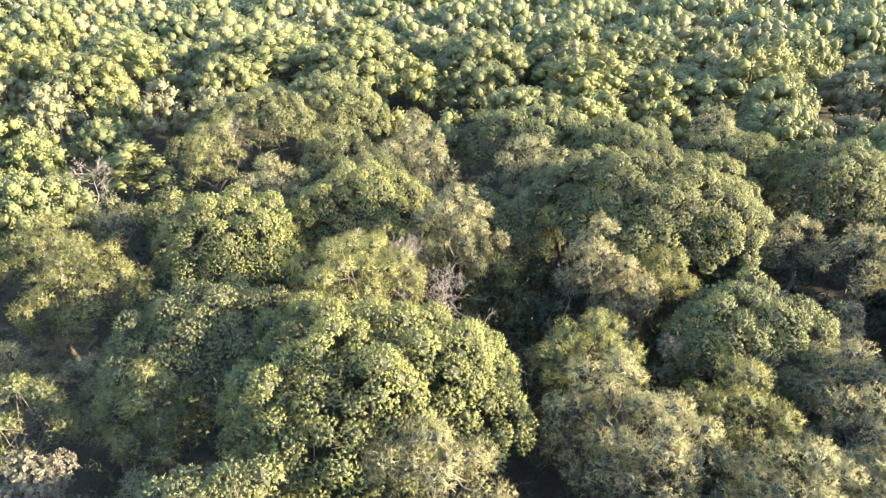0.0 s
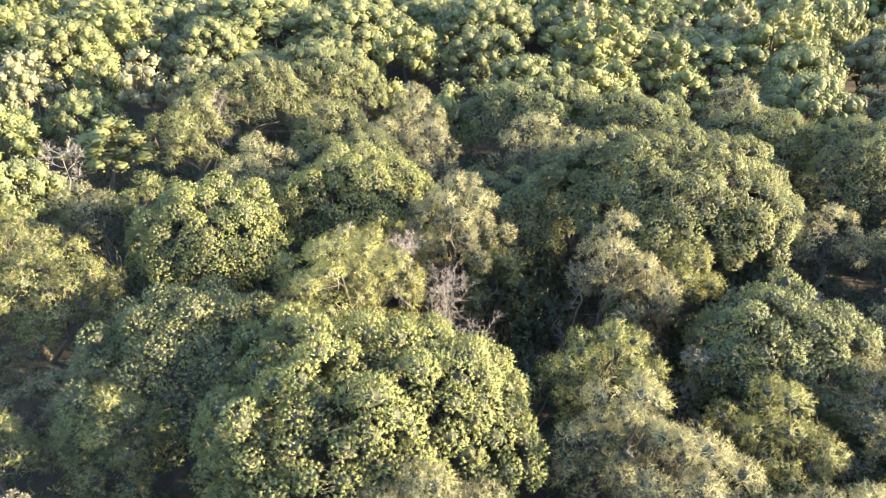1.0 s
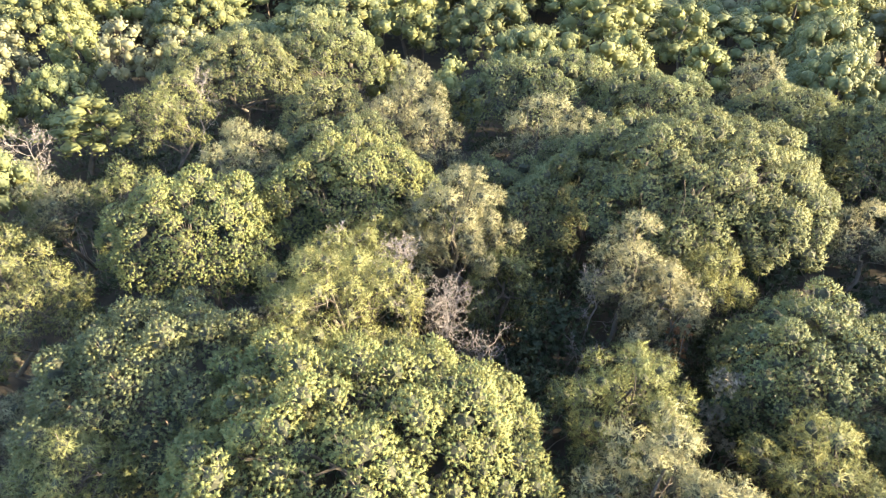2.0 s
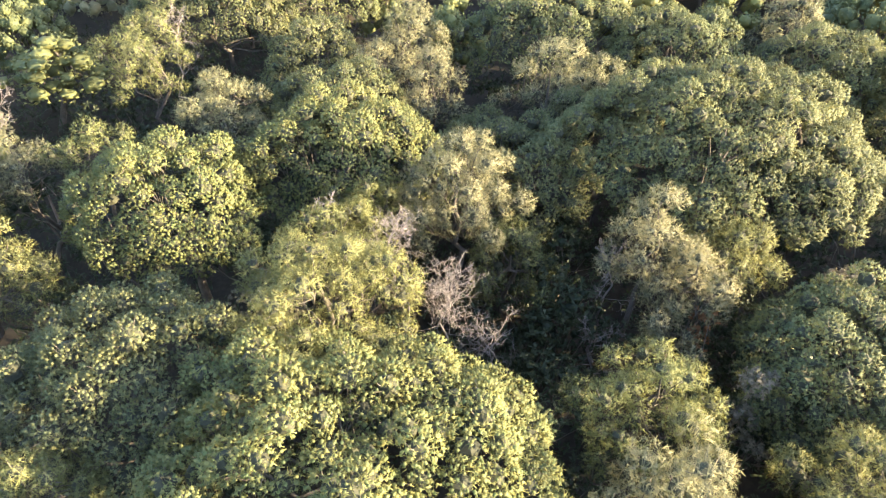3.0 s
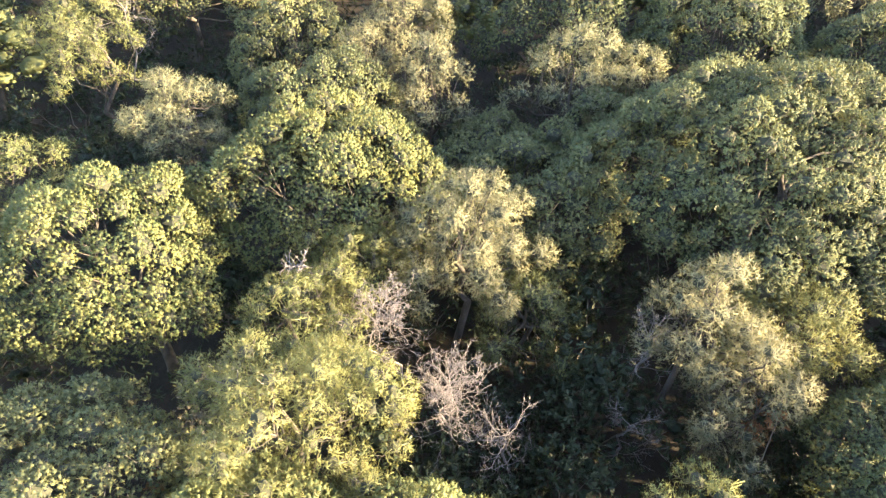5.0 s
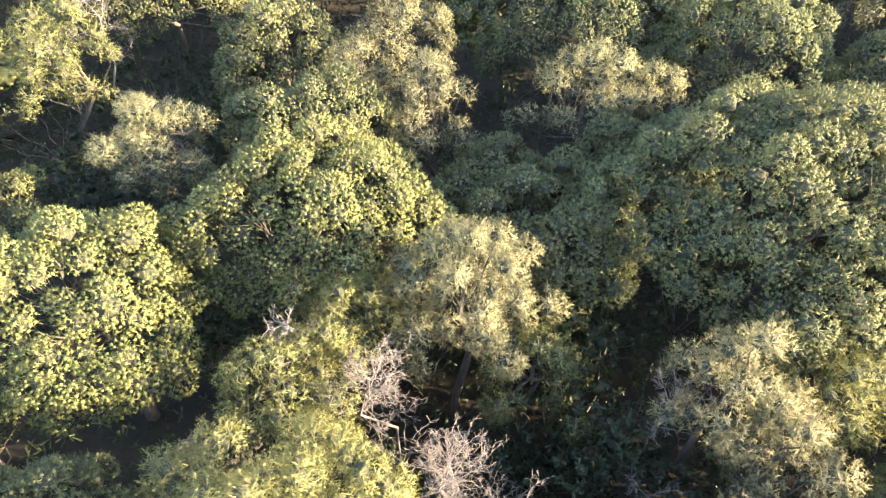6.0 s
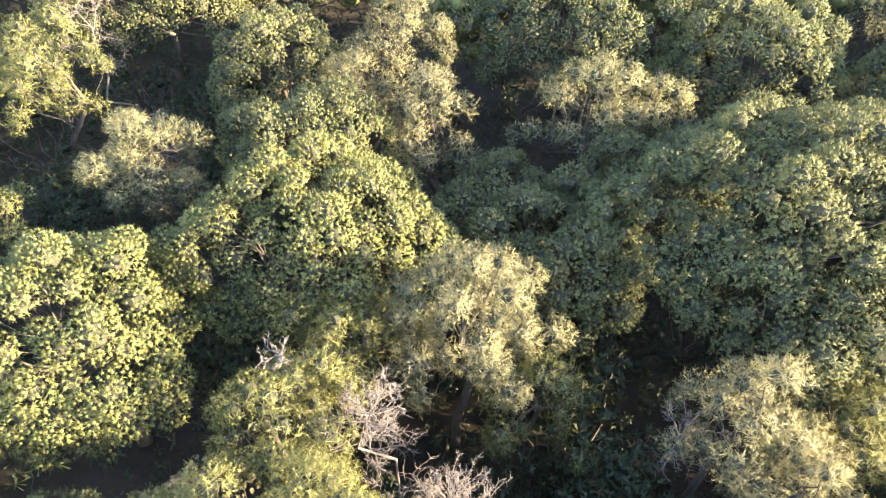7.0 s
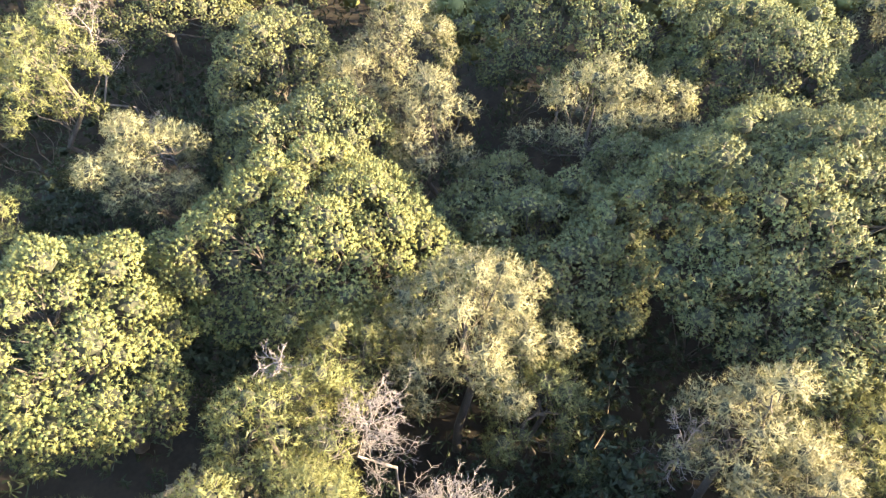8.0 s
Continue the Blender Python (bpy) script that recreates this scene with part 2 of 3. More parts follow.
def umbrella_crown(rx, ry, top, depth, r, detail=1.0, wide=1.0):
    """Domed crown of an umbrella pine, knobbly with small rounded lobes in larger swells: its lobes and shoots."""
    gap = 0.66 * wide
    n = int(2.6 * rx * ry / (gap * gap) * 1.8)
    swell = r.uniform(0, 6.28, 4)

    def draw(q):
        m = 1 - q.uniform(0.08, 1) ** 2
        bearing = q.uniform(0, 2 * math.pi)
        u, v = math.sqrt(m) * math.cos(bearing), math.sqrt(m) * math.sin(bearing)
        edge = 1 + 0.09 * math.sin(3 * bearing + swell[0]) + 0.06 * math.sin(5 * bearing + swell[1]) + 0.04 * math.sin(9 * bearing + swell[2])
        z = top - 0.38 - depth * 1.15 * (1 - math.sqrt(1 - 0.97 * m ** 1.3))
        z += 0.32 * math.sin(u * rx * 1.7 + swell[2]) * math.cos(v * ry * 1.5 + swell[3]) + 0.18 * math.sin(u * rx * 3.1 + v * ry * 2.3 + swell[1])
        return np.array((u * rx * edge * 0.95, v * ry * edge * 0.95, z + q.normal(0, 0.17)))
    lobes = apart_points(n, gap, r, draw)
    rho = r.uniform(0.38, 0.62, len(lobes)) * wide * (1.25 if wide > 1.15 else 1.0)
    m = (lobes[:, 0] / rx) ** 2 + (lobes[:, 1] / ry) ** 2
    nrm = unit(np.stack([lobes[:, 0] / rx, lobes[:, 1] / ry, 0.35 + np.sqrt(np.clip(1 - m, 0, 1)) * 1.2], 1))
    c, a = lobe_tufts(lobes, rho, nrm, r, 42.0 * detail / wide ** 2, 0.6, 0.42, 0.90)
    return lobes, rho, c, a


def grow(ob, stem, lobes, r, limbs, girth, bark=BARK):
    """Trunk along the stem, with limbs that fork to the lobes."""
    v, t = tube(stem, girth, girth * 0.22, 8)
    part("trunk", tri_mesh("trunk", v, t, bark, smooth=True), ob)
    pick = r.permutation(len(lobes))[:limbs]
    for i in pick:
        s = np.clip(r.uniform(0.55, 0.98), 0, 1) * (len(stem) - 1)
        k = int(s)
        a = stem[k] + (stem[min(k + 1, len(stem) - 1)] - stem[k]) * (s - k)
        near = np.argsort(np.linalg.norm(lobes - lobes[i], axis=1))[1:5]
        main = bent(a, lobes[i] - np.array([0, 0, 0.15]), r, 0.06, 6)
        out = [tube(main, girth * 0.24, girth * 0.08, 4)]
        for j in near:
            out.append(tube(bent(main[3], lobes[j], r, 0.05, 4), girth * 0.10, girth * 0.04, 3))
        v, t = joined(out)
        part("limb", tri_mesh("limb", v, t, bark, smooth=True), ob)


def twiglets(c, a, lobes, r, share, thick=0.010):
    """Bare twigs that carry some of the shoots."""
    pick = r.random(len(c)) < share
    out = []
    for p, d, i in zip(c[pick], a[pick], nearest(c[pick], lobes)):
        q = lobes[i]
        out.append(tube(bent(q + (p - q) * 0.1 - np.array([0, 0, 0.1]), p + d * 0.05, r, 0.06, 3), thick * 1.5, thick * 0.5, 3))
    return joined(out)


def blade_count(x, y, longer=False):
    """Blades to a tuft, their length and width: finer along the near stretch of the flight."""
    n, w = (11, 0.012) if 11 < y < 33 and abs(x) < 13 else (6, 0.017) if y < 40 else (3, 0.026)
    return (int(n * 2.7), 0.155, w * 0.72) if longer else (n, 0.105, w)


def umbrella_pine(x, y, top, rx, ry, depth, label, seed, mat=UMBRELLA, lean=(0.0, 0.0), group="umbrella pines of the wood"):
    r = np.random.default_rng(seed)
    ob = thing("umbrella_pine", x, y, label, "tree", group)
    lobes, rho, c, a = umbrella_crown(rx, ry, top, depth, r)
    foot = np.array([lean[0], lean[1], -0.25])
    stem = bent(foot, (0, 0, top - depth * 0.55 - 0.9), r, 0.0, 7)
    grow(ob, stem, lobes, r, 9, 0.17 + 0.018 * rx)
    v, t = twiglets(c, a, lobes, r, 0.05)
    part("brushwood", tri_mesh("brushwood", v, t, TWIG), ob, "thin grey-brown twigs between the needle tufts", "stuff")
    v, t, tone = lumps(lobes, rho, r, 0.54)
    part("inner_crown", tri_mesh("inner_crown", v, t, INNER), ob, "inner needles of the crown, coloured dark like the shade there")
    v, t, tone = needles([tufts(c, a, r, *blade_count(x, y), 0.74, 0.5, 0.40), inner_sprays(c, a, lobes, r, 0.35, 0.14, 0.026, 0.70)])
    part("crown", tri_mesh("crown", v, t, mat, tone, True), ob, "dense domed crown of short needle tufts")
    return ob


def loose_crown(rad, top, depth, n, r, wide=1.0, detail=1.0, squash=1.0):
    """Crown of a loose pine: boughs in uneven whorls round a leader, each with soft clumps towards its end, wider below."""
    spots = [np.array((0.0, 0.0, top - 0.30)), np.array((r.normal(0, 0.15), r.normal(0, 0.15), top - 0.75))]
    boughs = max(7, int(n * 0.45))
    for i in range(boughs):
        h = ((i + 0.5) / boughs) ** 0.8
        turn = i * 2.4 + r.uniform(-0.6, 0.6)
        out = rad * (0.22 + 0.86 * h ** 0.62 * (1.0 if h < 0.75 else 1.0 - 0.9 * (h - 0.75))) * r.uniform(0.72, 1.12)
        z = top - 0.55 - (depth - 0.7) * h * 0.92
        rise = r.uniform(0.05, 0.38) * (1.1 - h)
        for s in np.arange(1.0, 0.32, -0.58 * wide / max(out, 0.6)):
            wob = r.normal(0, 0.15, 3)
            spots.append(np.array((math.cos(turn) * out * s, math.sin(turn) * out * s * squash, z + out * s * rise - 0.10 * s * s)) + wob)
    lobes = np.array(spots)
    keep = []
    for i, p in enumerate(lobes):
        if all(((lobes[j] - p) ** 2).sum() > (0.56 * wide) ** 2 for j in keep):
            keep.append(i)
    lobes = lobes[keep]
    rho = r.uniform(0.36, 0.58, len(lobes)) * wide * (1.15 if wide > 1.15 else 1.0)
    mid = np.array([0, 0, top - depth * 0.72])
    nrm = unit(unit(lobes - mid) + np.array([0, 0, 0.45]))
    c, a = lobe_tufts(lobes, rho, nrm, r, 17.0 * detail / wide ** 2, 0.2, 0.72, 0.86)
    return lobes, rho, c, a


def pine_tree(x, y, top, rad, depth, label, seed, mat=PALE, n=0, lean=(0.0, 0.0), squash=1.0, dead_twigs=0.10, name="pine_tree", group="pale loose pines of the wood"):
    r = np.random.default_rng(seed)
    ob = thing(name, x, y, label, "tree", group)
    n = n or int(16 + 7.0 * rad * rad * (0.6 + depth * 0.14))
    lobes, rho, c, a = loose_crown(rad, top, depth, n, r, squash=squash)
    stem = bent((lean[0], lean[1], -0.25), (0, 0, top - 1.3), r, 0.0, 8)
    grow(ob, stem, lobes, r, min(11, n), 0.11 + 0.03 * rad)
    v, t = twiglets(c, a, lobes, r, dead_twigs)
    part("brushwood", tri_mesh("brushwood", v, t, TWIG), ob, "thin grey twigs between the needle clumps", "stuff")
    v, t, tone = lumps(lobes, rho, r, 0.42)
    part("inner_crown", tri_mesh("inner_crown", v, t, INNER), ob, "inner needles of the crown, coloured dark like the shade there")
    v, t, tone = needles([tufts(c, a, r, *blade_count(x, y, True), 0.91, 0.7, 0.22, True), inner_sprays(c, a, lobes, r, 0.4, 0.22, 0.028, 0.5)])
    part("crown", tri_mesh("crown", v, t, mat, tone, True), ob, "loose crown of long soft needle clumps")
    return ob


def branching(a, d, ln, rad, r, depth, out, curl=0.3):
    """Bare branch that forks and curls upward at its tips."""
    k = 4 if depth == 0 else 6
    p = [np.asarray(a, float)]
    for i in range(k):
        d = unit(d + r.normal(size=3) * 0.26 + np.array([0, 0, curl * 0.11 * i]))
        p.append(p[-1] + d * ln / k)
    out.append(tube(p, rad, rad * 0.5, 4 if depth > 1 else 3))
    if depth > 0:
        for _ in range(r.integers(6, 9)):
            i = r.integers(2, k + 1)
            e = unit(p[i] - p[i - 1])
            branching(p[i], unit(e + r.normal(size=3) * 0.65), ln * r.uniform(0.28, 0.5), max(rad * 0.6, 0.0055), r, depth - 1, out, curl)


def dead_tree(x, y, top, rad, depth, label, seed, limbs=16, thick=0.0125, group="bare dead trees"):
    r = np.random.default_rng(seed)
    ob = thing("dead_tree", x, y, label, "tree", group)
    stem = bent((0.3, 0.2, -0.25), (0, 0, top - 0.4), r, 0.0, 8)
    v, t = tube(stem, 0.075, 0.012, 7)
    part("trunk", tri_mesh("trunk", v, t, DEADWOOD, smooth=True), ob)
    for i in range(limbs):
        f = (i + 0.5) / limbs
        z = top - 0.4 - depth * (1 - f) ** 1.9
        k = np.interp(z, stem[:, 2], np.arange(len(stem)))
        a = stem[int(k)] + (stem[min(int(k) + 1, len(stem) - 1)] - stem[int(k)]) * (k - int(k))
        ang = i * 2.4 + r.normal(0, 0.3)
        d = unit(np.array([math.cos(ang), math.sin(ang), 0.05 + 0.5 * f]))
        out = []
        branching(a, d, rad * (1.05 - 0.45 * f) * r.uniform(0.7, 1.1), thick, r, 2, out)
        v, t = joined(out)
        part("limb", tri_mesh("limb", v, t, DEADWOOD, smooth=True), ob)
    return ob


def shrub(x, y, top, rad, label, seed, mat=SHADE, n=9, leaf=0.11, group="shrubs below the pines", base=0.0, per=9.0):
    """Broad-leaved bush: stems, and clumps of small leaves."""
    r = np.random.default_rng(seed)
    ob = thing("shrub", x, y, label, "shrub", group)
    h = top - base
    lobes = np.stack([r.normal(0, rad * 0.45, n), r.normal(0, rad * 0.45, n), base + h * r.uniform(0.45, 0.92, n)], 1)
    rho = r.uniform(0.3, 0.5, n) * max(0.7, rad * 0.8)
    nrm = unit(lobes - np.array([0, 0, base + h * 0.2]))
    c, a = lobe_tufts(lobes, rho, nrm, r, per, 0.3, 1.0)
    for i in range(min(n, 7)):
        v, t = tube(bent(r.normal(0, 0.12, 3) * (1, 1, 0) - (0, 0, 0.2), lobes[i], r, 0, 6), 0.035, 0.01, 4)
        part("stem", tri_mesh("stem", v, t, TWIG, smooth=True), ob)
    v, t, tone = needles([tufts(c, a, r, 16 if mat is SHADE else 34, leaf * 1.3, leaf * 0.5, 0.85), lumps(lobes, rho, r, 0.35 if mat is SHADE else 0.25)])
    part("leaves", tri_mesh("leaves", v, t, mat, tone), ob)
    return ob


# ---- the ground: one sheet to the horizon ----
axis = np.sinh(np.linspace(-1, 1, 141) * 5.2) / math.sinh(5.2) * 3000
gx, gy = np.meshgrid(axis, axis + 30)
gz = 0.10 * np.sin(gx * 0.61 + 1) * np.cos(gy * 0.53) + 0.05 * np.sin(gx * 1.7 + gy * 1.3)
gv = np.stack([gx, gy, gz - 0.05], -1).reshape(-1, 3)
idx = np.arange(141 * 141).reshape(141, 141)
qa, qb, qc, qd = idx[:-1, :-1].ravel(), idx[:-1, 1:].ravel(), idx[1:, 1:].ravel(), idx[1:, :-1].ravel()
gt = np.concatenate([np.stack([qa, qb, qc], 1), np.stack([qa, qc, qd], 1)])
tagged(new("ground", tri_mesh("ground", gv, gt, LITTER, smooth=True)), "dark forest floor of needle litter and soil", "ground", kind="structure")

# ---- the trees that the drone passes: umbrella pines ----
DENSE = "broad umbrella pine with a dense domed green crown"
umbrella_pine(-2.3, 16.4, 8.0, 4.8, 4.2, 2.99, "large umbrella pine with a wide domed yellow-green crown", 11, GOLDEN)
umbrella_pine(-8.4, 19.3, 7.1, 4.0, 3.4, 2.6, "dark green umbrella pine with a low domed crown", 12)
umbrella_pine(10.4, 30.1, 8.4, 6.0, 5.0, 2.8, "very large umbrella pine with a broad dome, sunlit on one side", 13)
umbrella_pine(3.3, 30.3, 6.3, 2.8, 2.4, 1.9, "umbrella pine in the shade of a larger crown", 14)
umbrella_pine(6.6, 33.0, 6.7, 2.3, 1.9, 1.9, "low umbrella pine crown filling a shaded gap", 25)
umbrella_pine(1.6, 32.4, 5.9, 2.0, 1.8, 1.7, "low umbrella pine crown deep in shade", 26)
umbrella_pine(-9.6, 26.8, 7.9, 3.2, 2.8, 2.7, "rounded umbrella pine with a sunlit yellow-green crown", 15, GOLDEN)
umbrella_pine(-3.8, 30.0, 7.7, 4.1, 3.0, 2.86, "umbrella pine with a sunlit lobed crown beside a pale pine", 16, GOLDEN)
umbrella_pine(-4.4, 34.2, 7.2, 2.9, 2.0, 2.08, "umbrella pine with a shaded crown behind another", 17)
umbrella_pine(-6.4, 39.2, 7.2, 2.5, 2.4, 3.12, "umbrella pine with a steep dark green crown", 18)
umbrella_pine(-12.6, 43.6, 8.2, 4.4, 2.8, 2.6, DENSE, 19)
umbrella_pine(-7.6, 46.5, 8.2, 3.2, 2.8, 2.6, DENSE, 20)
umbrella_pine(5.6, 41.0, 7.7, 5.2, 3.0, 2.47, "wide flat-topped umbrella pine with several lobes", 21)
umbrella_pine(11.6, 20.6, 6.6, 2.9, 2.6, 2.6, "small umbrella pine with a rounded crown beside a dark gap", 22)
umbrella_pine(-5.6, 10.9, 7.2, 2.6, 2.2, 2.34, DENSE, 23)
umbrella_pine(11.0, 38.6, 7.7, 3.4, 2.8, 2.4, DENSE, 27)
umbrella_pine(17.4, 36.8, 7.5, 3.0, 2.8, 2.3, DENSE, 28)
umbrella_pine(22.0, 33.6, 7.8, 3.6, 3.0, 2.6, DENSE, 24)

# ---- loose pale pines ----
SOFT = "pale green pine with a loose crown of soft needle clumps"
GOLD = "sunlit yellow-green pine with a loose irregular crown"
pine_tree(-3.4, 20.9, 9.0, 2.8, 4.2, "tall yellow-green pine with soft feathery needles beside the dead trees", 31, YELLOW)
pine_tree(-3.7, 24.3, 7.5, 1.7, 3.0, "yellow-green pine with a low ragged crown", 32, YELLOW)
pine_tree(0.5, 26.9, 8.6, 1.9, 4.1, "pale silvery-green pine with long soft needles, fully sunlit", 33, PALE, 66)
# darker UMBRELLA needles here, so that this pine looks shaded
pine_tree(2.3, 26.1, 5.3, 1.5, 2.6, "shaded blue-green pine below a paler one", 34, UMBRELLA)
pine_tree(-2.7, 26.6, 6.9, 1.9, 2.8, "shaded green pine with a broken bare top", 35, YELLOW)
pine_tree(6.5, 24.4, 8.1, 1.5, 4.2, "pale green pine with a tall narrow sunlit crown", 36, PALE, 46)
pine_tree(7.4, 22.9, 7.0, 1.4, 3.4, "pale green pine with drooping clumps over a dark gap", 37)
pine_tree(9.3, 24.6, 6.4, 1.7, 2.2, SOFT, 38, YELLOW)
pine_tree(5.2, 18.6, 7.2, 1.9, 3.4, GOLD, 39, YELLOW)
pine_tree(5.3, 15.8, 7.4, 2.1, 4.0, SOFT, 40)
pine_tree(6.3, 13.7, 7.6, 1.9, 3.6, SOFT, 41)
pine_tree(9.6, 16.4, 6.8, 1.6, 3.0, GOLD, 42, YELLOW)
pine_tree(9.6, 12.6, 7.0, 1.9, 3.2, SOFT, 43)
pine_tree(12.4, 13.0, 6.6, 1.5, 3.0, SOFT, 44)
pine_tree(13.9, 18.2, 6.1, 1.8, 3.0, SOFT, 45)
pine_tree(13.2, 15.6, 6.4, 1.5, 3.0, SOFT, 46)
pine_tree(-0.2, 12.8, 7.5, 1.7, 3.2, "soft green pine with a narrow feathery crown", 47)
pine_tree(-9.1, 15.9, 7.2, 1.4, 3.4, GOLD, 48, YELLOW)
pine_tree(-8.6, 13.2, 4.9, 1.6, 3.0, SOFT, 49)
pine_tree(-13.0, 15.7, 6.9, 1.4, 2.8, GOLD, 50, YELLOW)
pine_tree(-14.6, 23.0, 7.6, 2.4, 3.4, "broad golden-green pine with rounded clumps in full sun", 51, YELLOW)
pine_tree(-17.6, 25.6, 7.8, 2.0, 3.0, GOLD, 52, YELLOW)
pine_tree(-12.4, 18.6, 5.4, 1.9, 2.6, "shaded green pine below its taller neighbours", 53)
pine_tree(-16.2, 19.0, 5.6, 2.0, 3.0, "shaded green pine below its taller neighbours", 67)
pine_tree(15.6, 21.8, 5.6, 1.6, 2.6, SOFT, 68)
pine_tree(-16.2, 29.3, 7.0, 1.4, 2.6, SOFT, 54)
pine_tree(-13.8, 30.6, 6.8, 1.6, 2.2, GOLD, 55, YELLOW)
pine_tree(-14.2, 37.4, 8.2, 2.1, 3.4, "sunlit pine with a bare leaning trunk and a tufted top", 56, YELLOW, lean=(2.2, -1.0))
pine_tree(-9.2, 32.6, 7.8, 1.9, 2.6, "small pale pine with a flat feathery crown", 57)
pine_tree(-3.1, 36.8, 7.4, 1.3, 2.6, SOFT, 58)
pine_tree(-0.6, 34.9, 7.8, 1.7, 3.0, SOFT, 59)
pine_tree(4.5, 34.8, 8.1, 2.0, 3.4, SOFT, 60)
pine_tree(6.7, 35.3, 7.4, 1.1, 2.0, SOFT, 61)
pine_tree(-1.8, 39.8, 8.2, 1.9, 3.0, SOFT, 62)
pine_tree(16.2, 27.0, 7.0, 1.7, 2.4, SOFT, 63)
pine_tree(18.4, 35.6, 7.8, 1.6, 2.6, GOLD, 64, YELLOW)
pine_tree(18.8, 25.6, 7.0, 1.8, 2.8, SOFT, 65)
pine_tree(17.9, 41.6, 8.2, 1.9, 3.2, SOFT, 66)

# ---- bare dead trees, dry saplings and grey shrubs ----
dead_tree(0.0, 22.5, 6.5, 1.4, 3.4, "bare grey dead tree with tangled curling branches", 71, 34, 0.009)
dead_tree(-1.6, 24.1, 7.2, 1.25, 2.4, "bare grey dead tree with a star of thin branches", 72, 30, 0.009)
dead_tree(1.5, 22.0, 4.8, 1.3, 2.4, "low bare dead tree in a dark gap", 73, 10)
dead_tree(-3.9, 25.5, 7.2, 0.75, 1.0, "broken bleached dead treetop among green branches", 74, 6, 0.022)
dead_tree(-18.2, 31.8, 7.8, 1.6, 3.0, "bare grey dead tree with upright twigs", 75, 14)
dead_tree(-13.8, 40.2, 7.4, 1.6, 3.0, "bare grey dead tree beside an umbrella pine", 76, 12)
dead_tree(4.9, 22.9, 3.6, 1.2, 2.2, "bare grey lower branches of a dead pine in shade", 77, 10)
shrub(8.2, 19.3, 6.0, 0.7, "dry sapling with sparse brownish leaves", 81, GREY, 9, 0.08, per=22)
shrub(-6.2, 12.7, 6.6, 0.8, "pale grey leafy treetop with dry flower heads", 82, GREY, 10, 0.08, per=22)
shrub(-11.4, 13.0, 6.4, 1.3, "grey-green broad-leaved treetop with small leaves", 83, GREY, 14, 0.08, per=22)
shrub(-5.6, 22.9, 5.8, 1.2, "dry grey-brown thicket between pine crowns", 84, GREY, 16, 0.055, per=22)
shrub(-6.3, 19.9, 6.8, 0.8, "dry rust-brown dead needles between pine crowns", 87, RUST, 7, 0.08, per=9)
shrub(8.0, 22.3, 5.9, 0.5, "dry rust-brown needle clump on a pine", 88, RUST, 5, 0.08, per=9)
dead_tree(5.3, 24.4, 5.6, 1.1, 2.2, "bare grey lower branches of a pine in shade", 78, 12)
dead_tree(-10.8, 36.8, 5.0, 1.3, 2.4, "bare grey dead tree in a dark gap", 79, 12)
shrub(13.3, 23.4, 6.0, 1.0, "grey-green leafy treetop beside pines", 85, GREY, 12, 0.08, per=22)
shrub(14.8, 20.8, 5.6, 1.0, "grey-green leafy treetop beside pines", 86, GREY, 12, 0.08, per=22)

# ---- undergrowth in the gaps, coloured dark as in shade, and unseen bushes against low sun ----
r = np.random.default_rng(99)
BUSHES = [shrub(-4 + 3 * i, 27 + 0.7 * i, 2.8 + 0.3 * (i % 3), 1.2 + 0.1 * i, "evergreen undergrowth coloured dark as in shade, part added unseen to block low sun", 200 + i, SHADE, 9, 0.13, "undergrowth in the gaps", per=6) for i in range(6)]
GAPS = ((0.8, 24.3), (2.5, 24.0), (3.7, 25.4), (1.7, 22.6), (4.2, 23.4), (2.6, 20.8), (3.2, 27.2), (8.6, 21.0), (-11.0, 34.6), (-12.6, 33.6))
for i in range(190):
    # after the first 70: bushes added on the right, mostly unseen, to block low sun
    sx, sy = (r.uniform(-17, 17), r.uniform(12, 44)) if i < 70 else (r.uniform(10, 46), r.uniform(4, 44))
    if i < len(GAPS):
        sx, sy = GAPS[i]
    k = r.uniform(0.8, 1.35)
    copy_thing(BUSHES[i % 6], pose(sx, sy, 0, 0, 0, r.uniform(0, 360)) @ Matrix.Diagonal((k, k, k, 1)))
COUNT = 12000
spots = np.stack([r.uniform(-26, 34, COUNT), r.uniform(7, 54, COUNT), r.uniform(0.2, 1.8, COUNT)], 1)
up = unit(np.stack([r.normal(0, 0.4, COUNT), r.normal(0, 0.4, COUNT), np.full(COUNT, 0.8)], 1))
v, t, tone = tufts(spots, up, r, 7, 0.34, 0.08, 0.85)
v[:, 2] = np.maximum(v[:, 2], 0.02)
tagged(new("undergrowth", tri_mesh("undergrowth", v, t, SHADE, tone)), "low evergreen scrub on the forest floor, coloured dark as in shade", "undergrowth", kind="stuff")

# ---- the wood all round: repeated pines ----
FAR_LABEL = {"umbrella_pine": "umbrella pine with a domed green crown in the wood", "pine_tree": "pale green pine with a loose crown in the wood"}
LEVELS = ((3, 0.14, 0.026, 1.1, 0.42, 0.46), (6, 0.16, 0.03, 1.12, 0.36, 0.4), (0, 0.22, 0.06, 1.7, 0.15, 0.5), (0, 0.45, 0.2, 2.8, 0.04, 0.6))


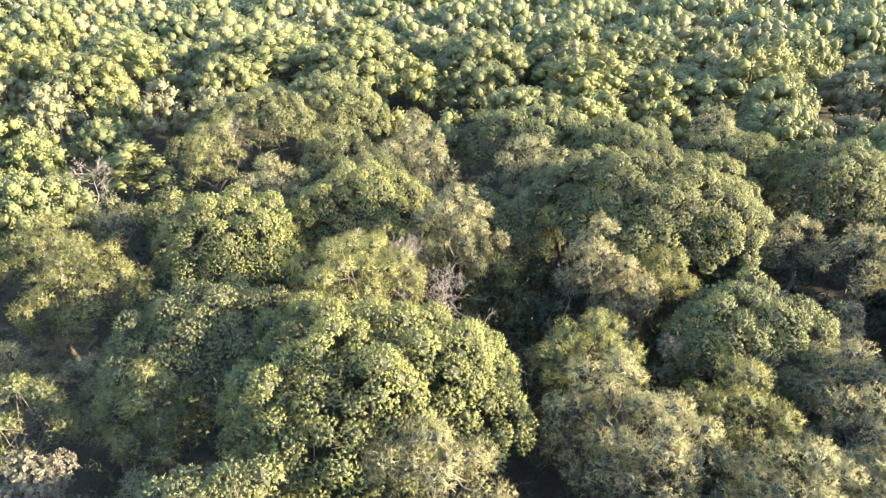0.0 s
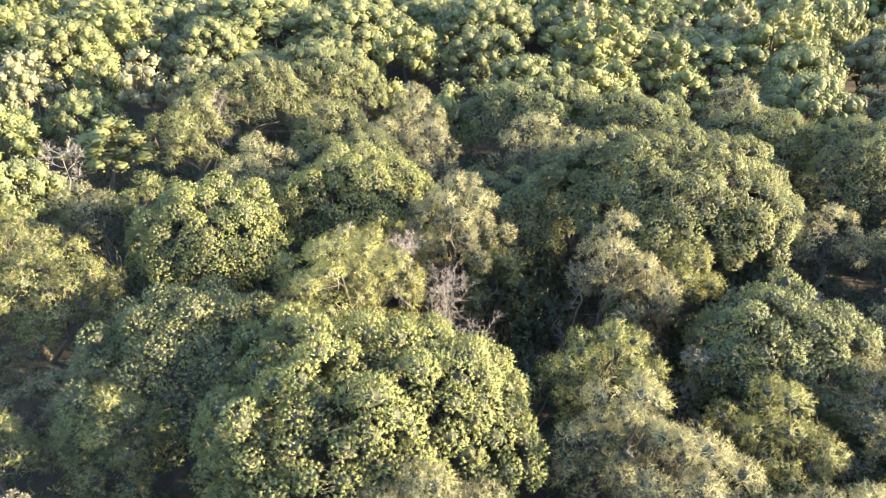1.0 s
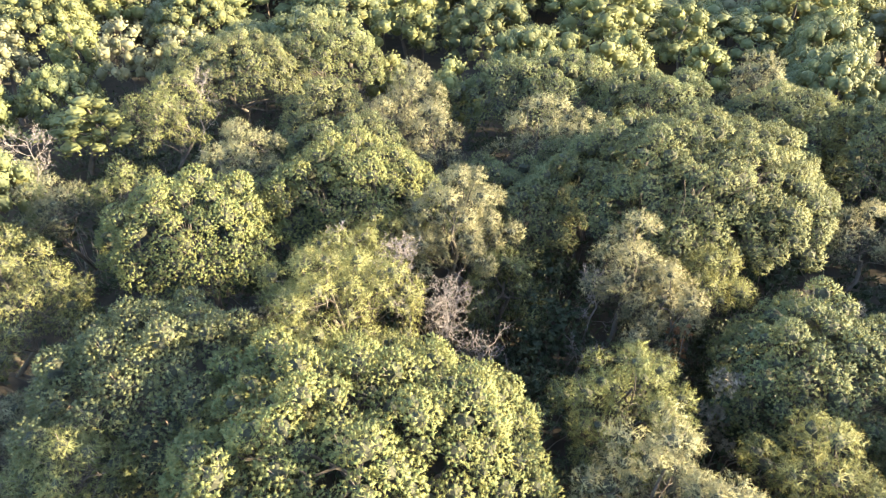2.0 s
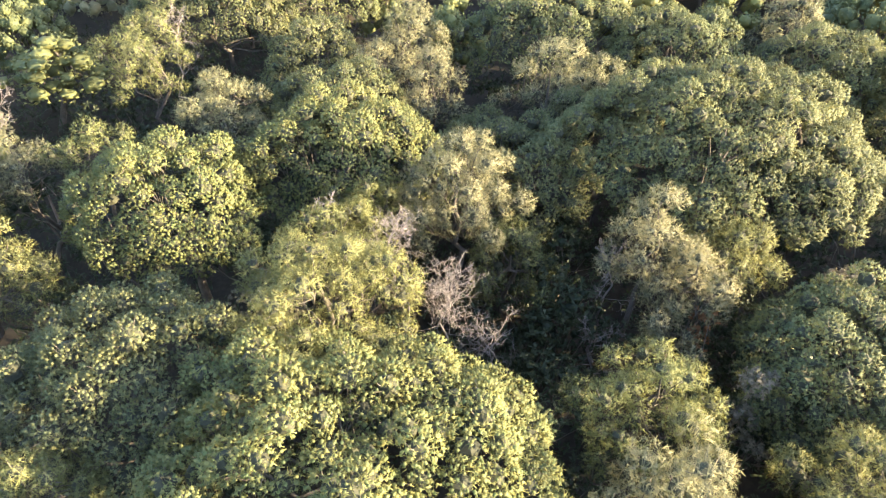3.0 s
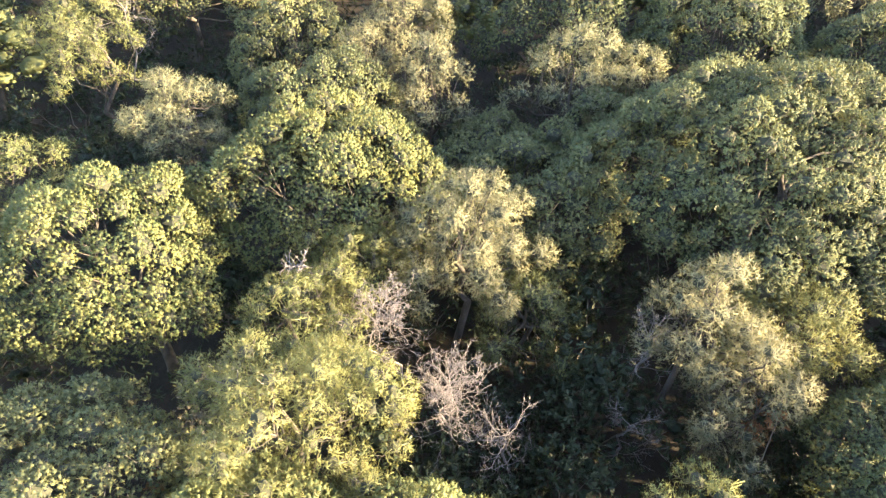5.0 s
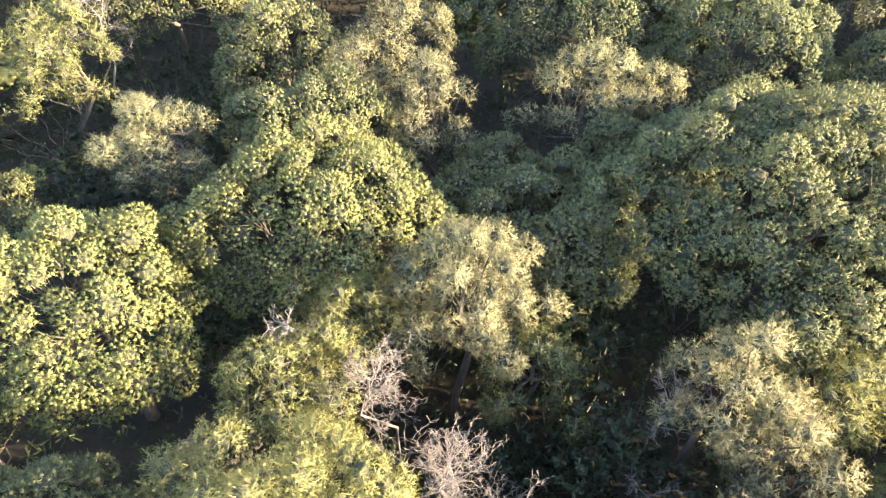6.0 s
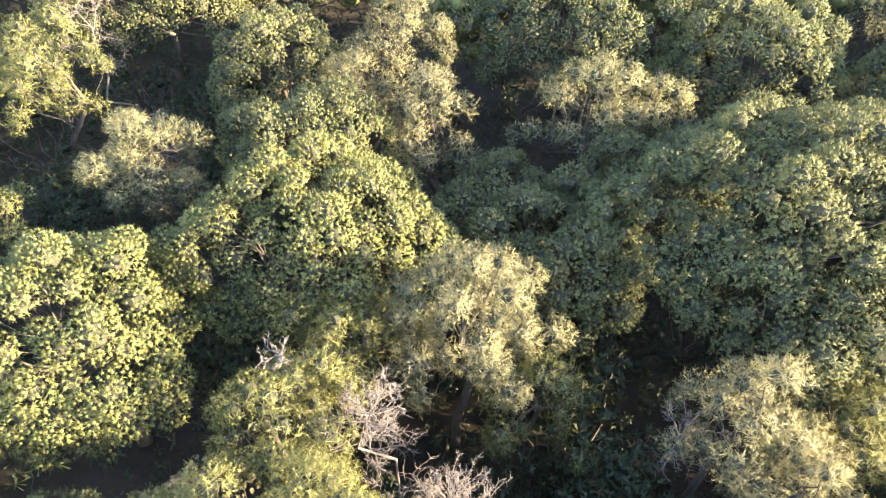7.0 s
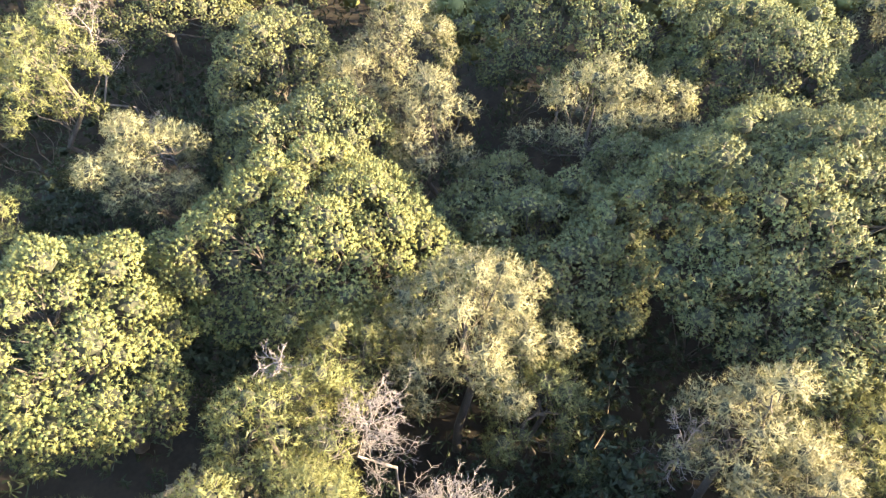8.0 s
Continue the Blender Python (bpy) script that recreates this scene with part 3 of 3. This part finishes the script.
def wood_crown(kind, q, level):
    blades, length, width, wide, detail, heart = LEVELS[level]
    if kind == "umbrella_pine":
        lobes, rho, c, a = umbrella_crown(3.3, 3.1, 7.6, 2.6, q, detail, wide)
    else:
        lobes, rho, c, a = loose_crown(2.1, 7.6, 3.6, int(46 / wide ** 1.5) + 5, q, wide, detail * 1.5)
        blades, length = blades * 2, length * 1.25
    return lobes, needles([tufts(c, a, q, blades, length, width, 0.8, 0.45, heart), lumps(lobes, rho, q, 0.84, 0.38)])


def far_master(kind, seed, level):
    """A simpler pine of usual size: level 0 near, 1 middle."""
    q = np.random.default_rng(seed)
    ob = thing(kind, 0, -300 - seed, FAR_LABEL[kind], "tree", "pines of the wood")
    lobes, (v, t, tone) = wood_crown(kind, q, level)
    mat, top = (UMBRELLA, 5.4) if kind == "umbrella_pine" else ((PALE, YELLOW)[seed % 2], 7.0)
    grow(ob, bent((0.2, 0.1, -0.25), (0, 0, top), q, 0, 5), lobes, q, (5, 3, 2)[level], 0.2)
    part("crown", tri_mesh("crown", v, t, mat, tone, True), ob)
    return ob


MASTERS = {(k, lv): [far_master(k, 300 + 10 * lv + i + (50 if k == "pine_tree" else 0), lv) for i in range(4)] for k in ("umbrella_pine", "pine_tree") for lv in range(2)}
USED = set()
PLACED = [(o.location.x, o.location.y, 3.2 if o.name.startswith("umbrella") else 1.7) for o in scene.objects if o.parent is None and o.location.y > 0 and o.name.split(".")[0] in ("umbrella_pine", "pine_tree")]


def wood_pine(kind, x, y, size, rise, turn, pick):
    level = 0 if 10 < y < 54 and abs(x) < 6 + 0.74 * y else 1
    master = MASTERS[kind, level][pick % 4]
    m = pose(x, y, 0, 0, 0, turn) @ Matrix.Diagonal((size, size, rise, 1))
    if master.name in USED:
        return copy_thing(master, m)
    USED.add(master.name)
    master.matrix_basis = m
    return master


def umbrella(x, y, reach, top=7.8):
    PLACED.append((x, y, reach * 0.95))
    wood_pine("umbrella_pine", x, y, reach / 3.3, top / 7.6, x * 37 % 360, int(x * 7 + y))


def loose(x, y, reach, top=7.8):
    PLACED.append((x, y, reach * 0.95))
    wood_pine("pine_tree", x, y, reach / 2.1, top / 7.6, x * 53 % 360, int(x * 5 + y))


loose(-35.0, 60.0, 2.4, 8.4)
loose(-38.5, 63.0, 2.3, 8.2)
loose(-30.7, 50.6, 2.2, 7.4)
loose(-25.1, 49.7, 2.0, 7.6)
umbrella(-19.2, 58.0, 3.2)
umbrella(-17.1, 71.0, 3.8)
umbrella(-8.2, 61.5, 5.0, 8.2)
umbrella(-10.1, 78.0, 4.6)
umbrella(3.4, 54.5, 3.3)
umbrella(3.8, 66.0, 4.6, 8.2)
umbrella(5.7, 48.0, 2.8, 7.4)
loose(11.8, 54.0, 2.8, 8.8)
loose(17.0, 52.5, 2.3, 8.0)
loose(25.4, 61.0, 2.5, 8.4)
loose(29.4, 58.6, 2.0, 8.4)
umbrella(25.5, 49.2, 3.2)
umbrella(22.7, 42.8, 3.0, 7.6)
loose(15.7, 44.7, 2.2, 7.6)
loose(11.9, 47.6, 2.0, 7.6)
loose(-20.5, 41.0, 2.6, 5.8)
loose(-22.5, 34.5, 2.4, 5.6)
umbrella(27.5, 38.5, 3.2, 7.6)

r = np.random.default_rng(5)
STEP = 4.8
distant = []
for iy in range(-4, 46):
    for ix in range(-38, 46):
        px = (ix + 0.5 * (iy % 2)) * STEP + r.normal(0, 0.9)
        py = iy * STEP * 0.9 + r.normal(0, 0.9)
        kind = "umbrella_pine" if r.random() < (0.42 if py < 60 else 0.6) else "pine_tree"
        size, turn, rise, pick = r.uniform(0.75, 1.2), r.uniform(0, 360), r.uniform(0.72, 1.12), int(r.integers(0, 4))
        reach = (3.0 if kind == "umbrella_pine" else 1.9) * size
        # wide right margin: unseen pines added to cast low-sun shadows into view
        if px < (-9 if py < 110 else 4) - 0.69 * max(py, 8) or px > (26 if py < 60 else 12) + (0.64 if py < 110 else 0.69) * max(py, 0) - (0 if py < 110 else 16):
            continue
        if -18 < px < 19 and 8 < py < 41:
            continue
        if any(math.hypot(px - a, py - b) < (reach + c) * 0.84 for a, b, c in PLACED):
            continue
        if py > 74:
            distant.append((kind, px, py, size, turn, rise, pick))
        else:
            wood_pine(kind, px, py, size, rise, turn, pick)
for group_of in MASTERS.values():
    for ob in group_of:
        if ob.name not in USED:
            for o in (*ob.children_recursive, ob):
                bpy.data.objects.remove(o)

# ---- the far woods, past counting ----
for kind, mat, label in (("umbrella_pine", UMBRELLA, "distant green crowns of umbrella pines"), ("pine_tree", PALE, "distant pale crowns of loose pines")):
    base = [wood_crown(kind, np.random.default_rng(400 + i), lv)[1] for lv in (2, 3) for i in range(4)]
    trunk = tube([(0, 0, -0.2), (0.1, 0, 3), (0, 0, 6)], 0.2, 0.12, 5)
    pieces, trunks = [], []
    for k, px, py, size, turn, rise, pick in distant:
        if k != kind:
            continue
        m = np.array(Matrix.Rotation(radians(turn), 3, "Z") @ Matrix.Diagonal((size, size, rise)))
        v, t, tone = base[pick + (0 if py < 112 else 4)]
        pieces.append((v @ m.T + (px, py, 0), t, np.column_stack([np.clip(tone[:, 0] + (pick - 1.5) * 0.08, 0, 1), unit(tone[:, 1:] @ m.T)])))
        trunks.append((trunk[0] @ m.T + (px, py, 0), trunk[1]))
    v, t, tone = needles(pieces)
    far = tagged(new("far_woods", tri_mesh("far_woods", v, t, mat, tone, True)), label, "woods", kind="stuff")
    v, t = joined(trunks)
    part("trunks", tri_mesh("trunks", v, t, BARK), far, "distant pine trunks", "stuff")
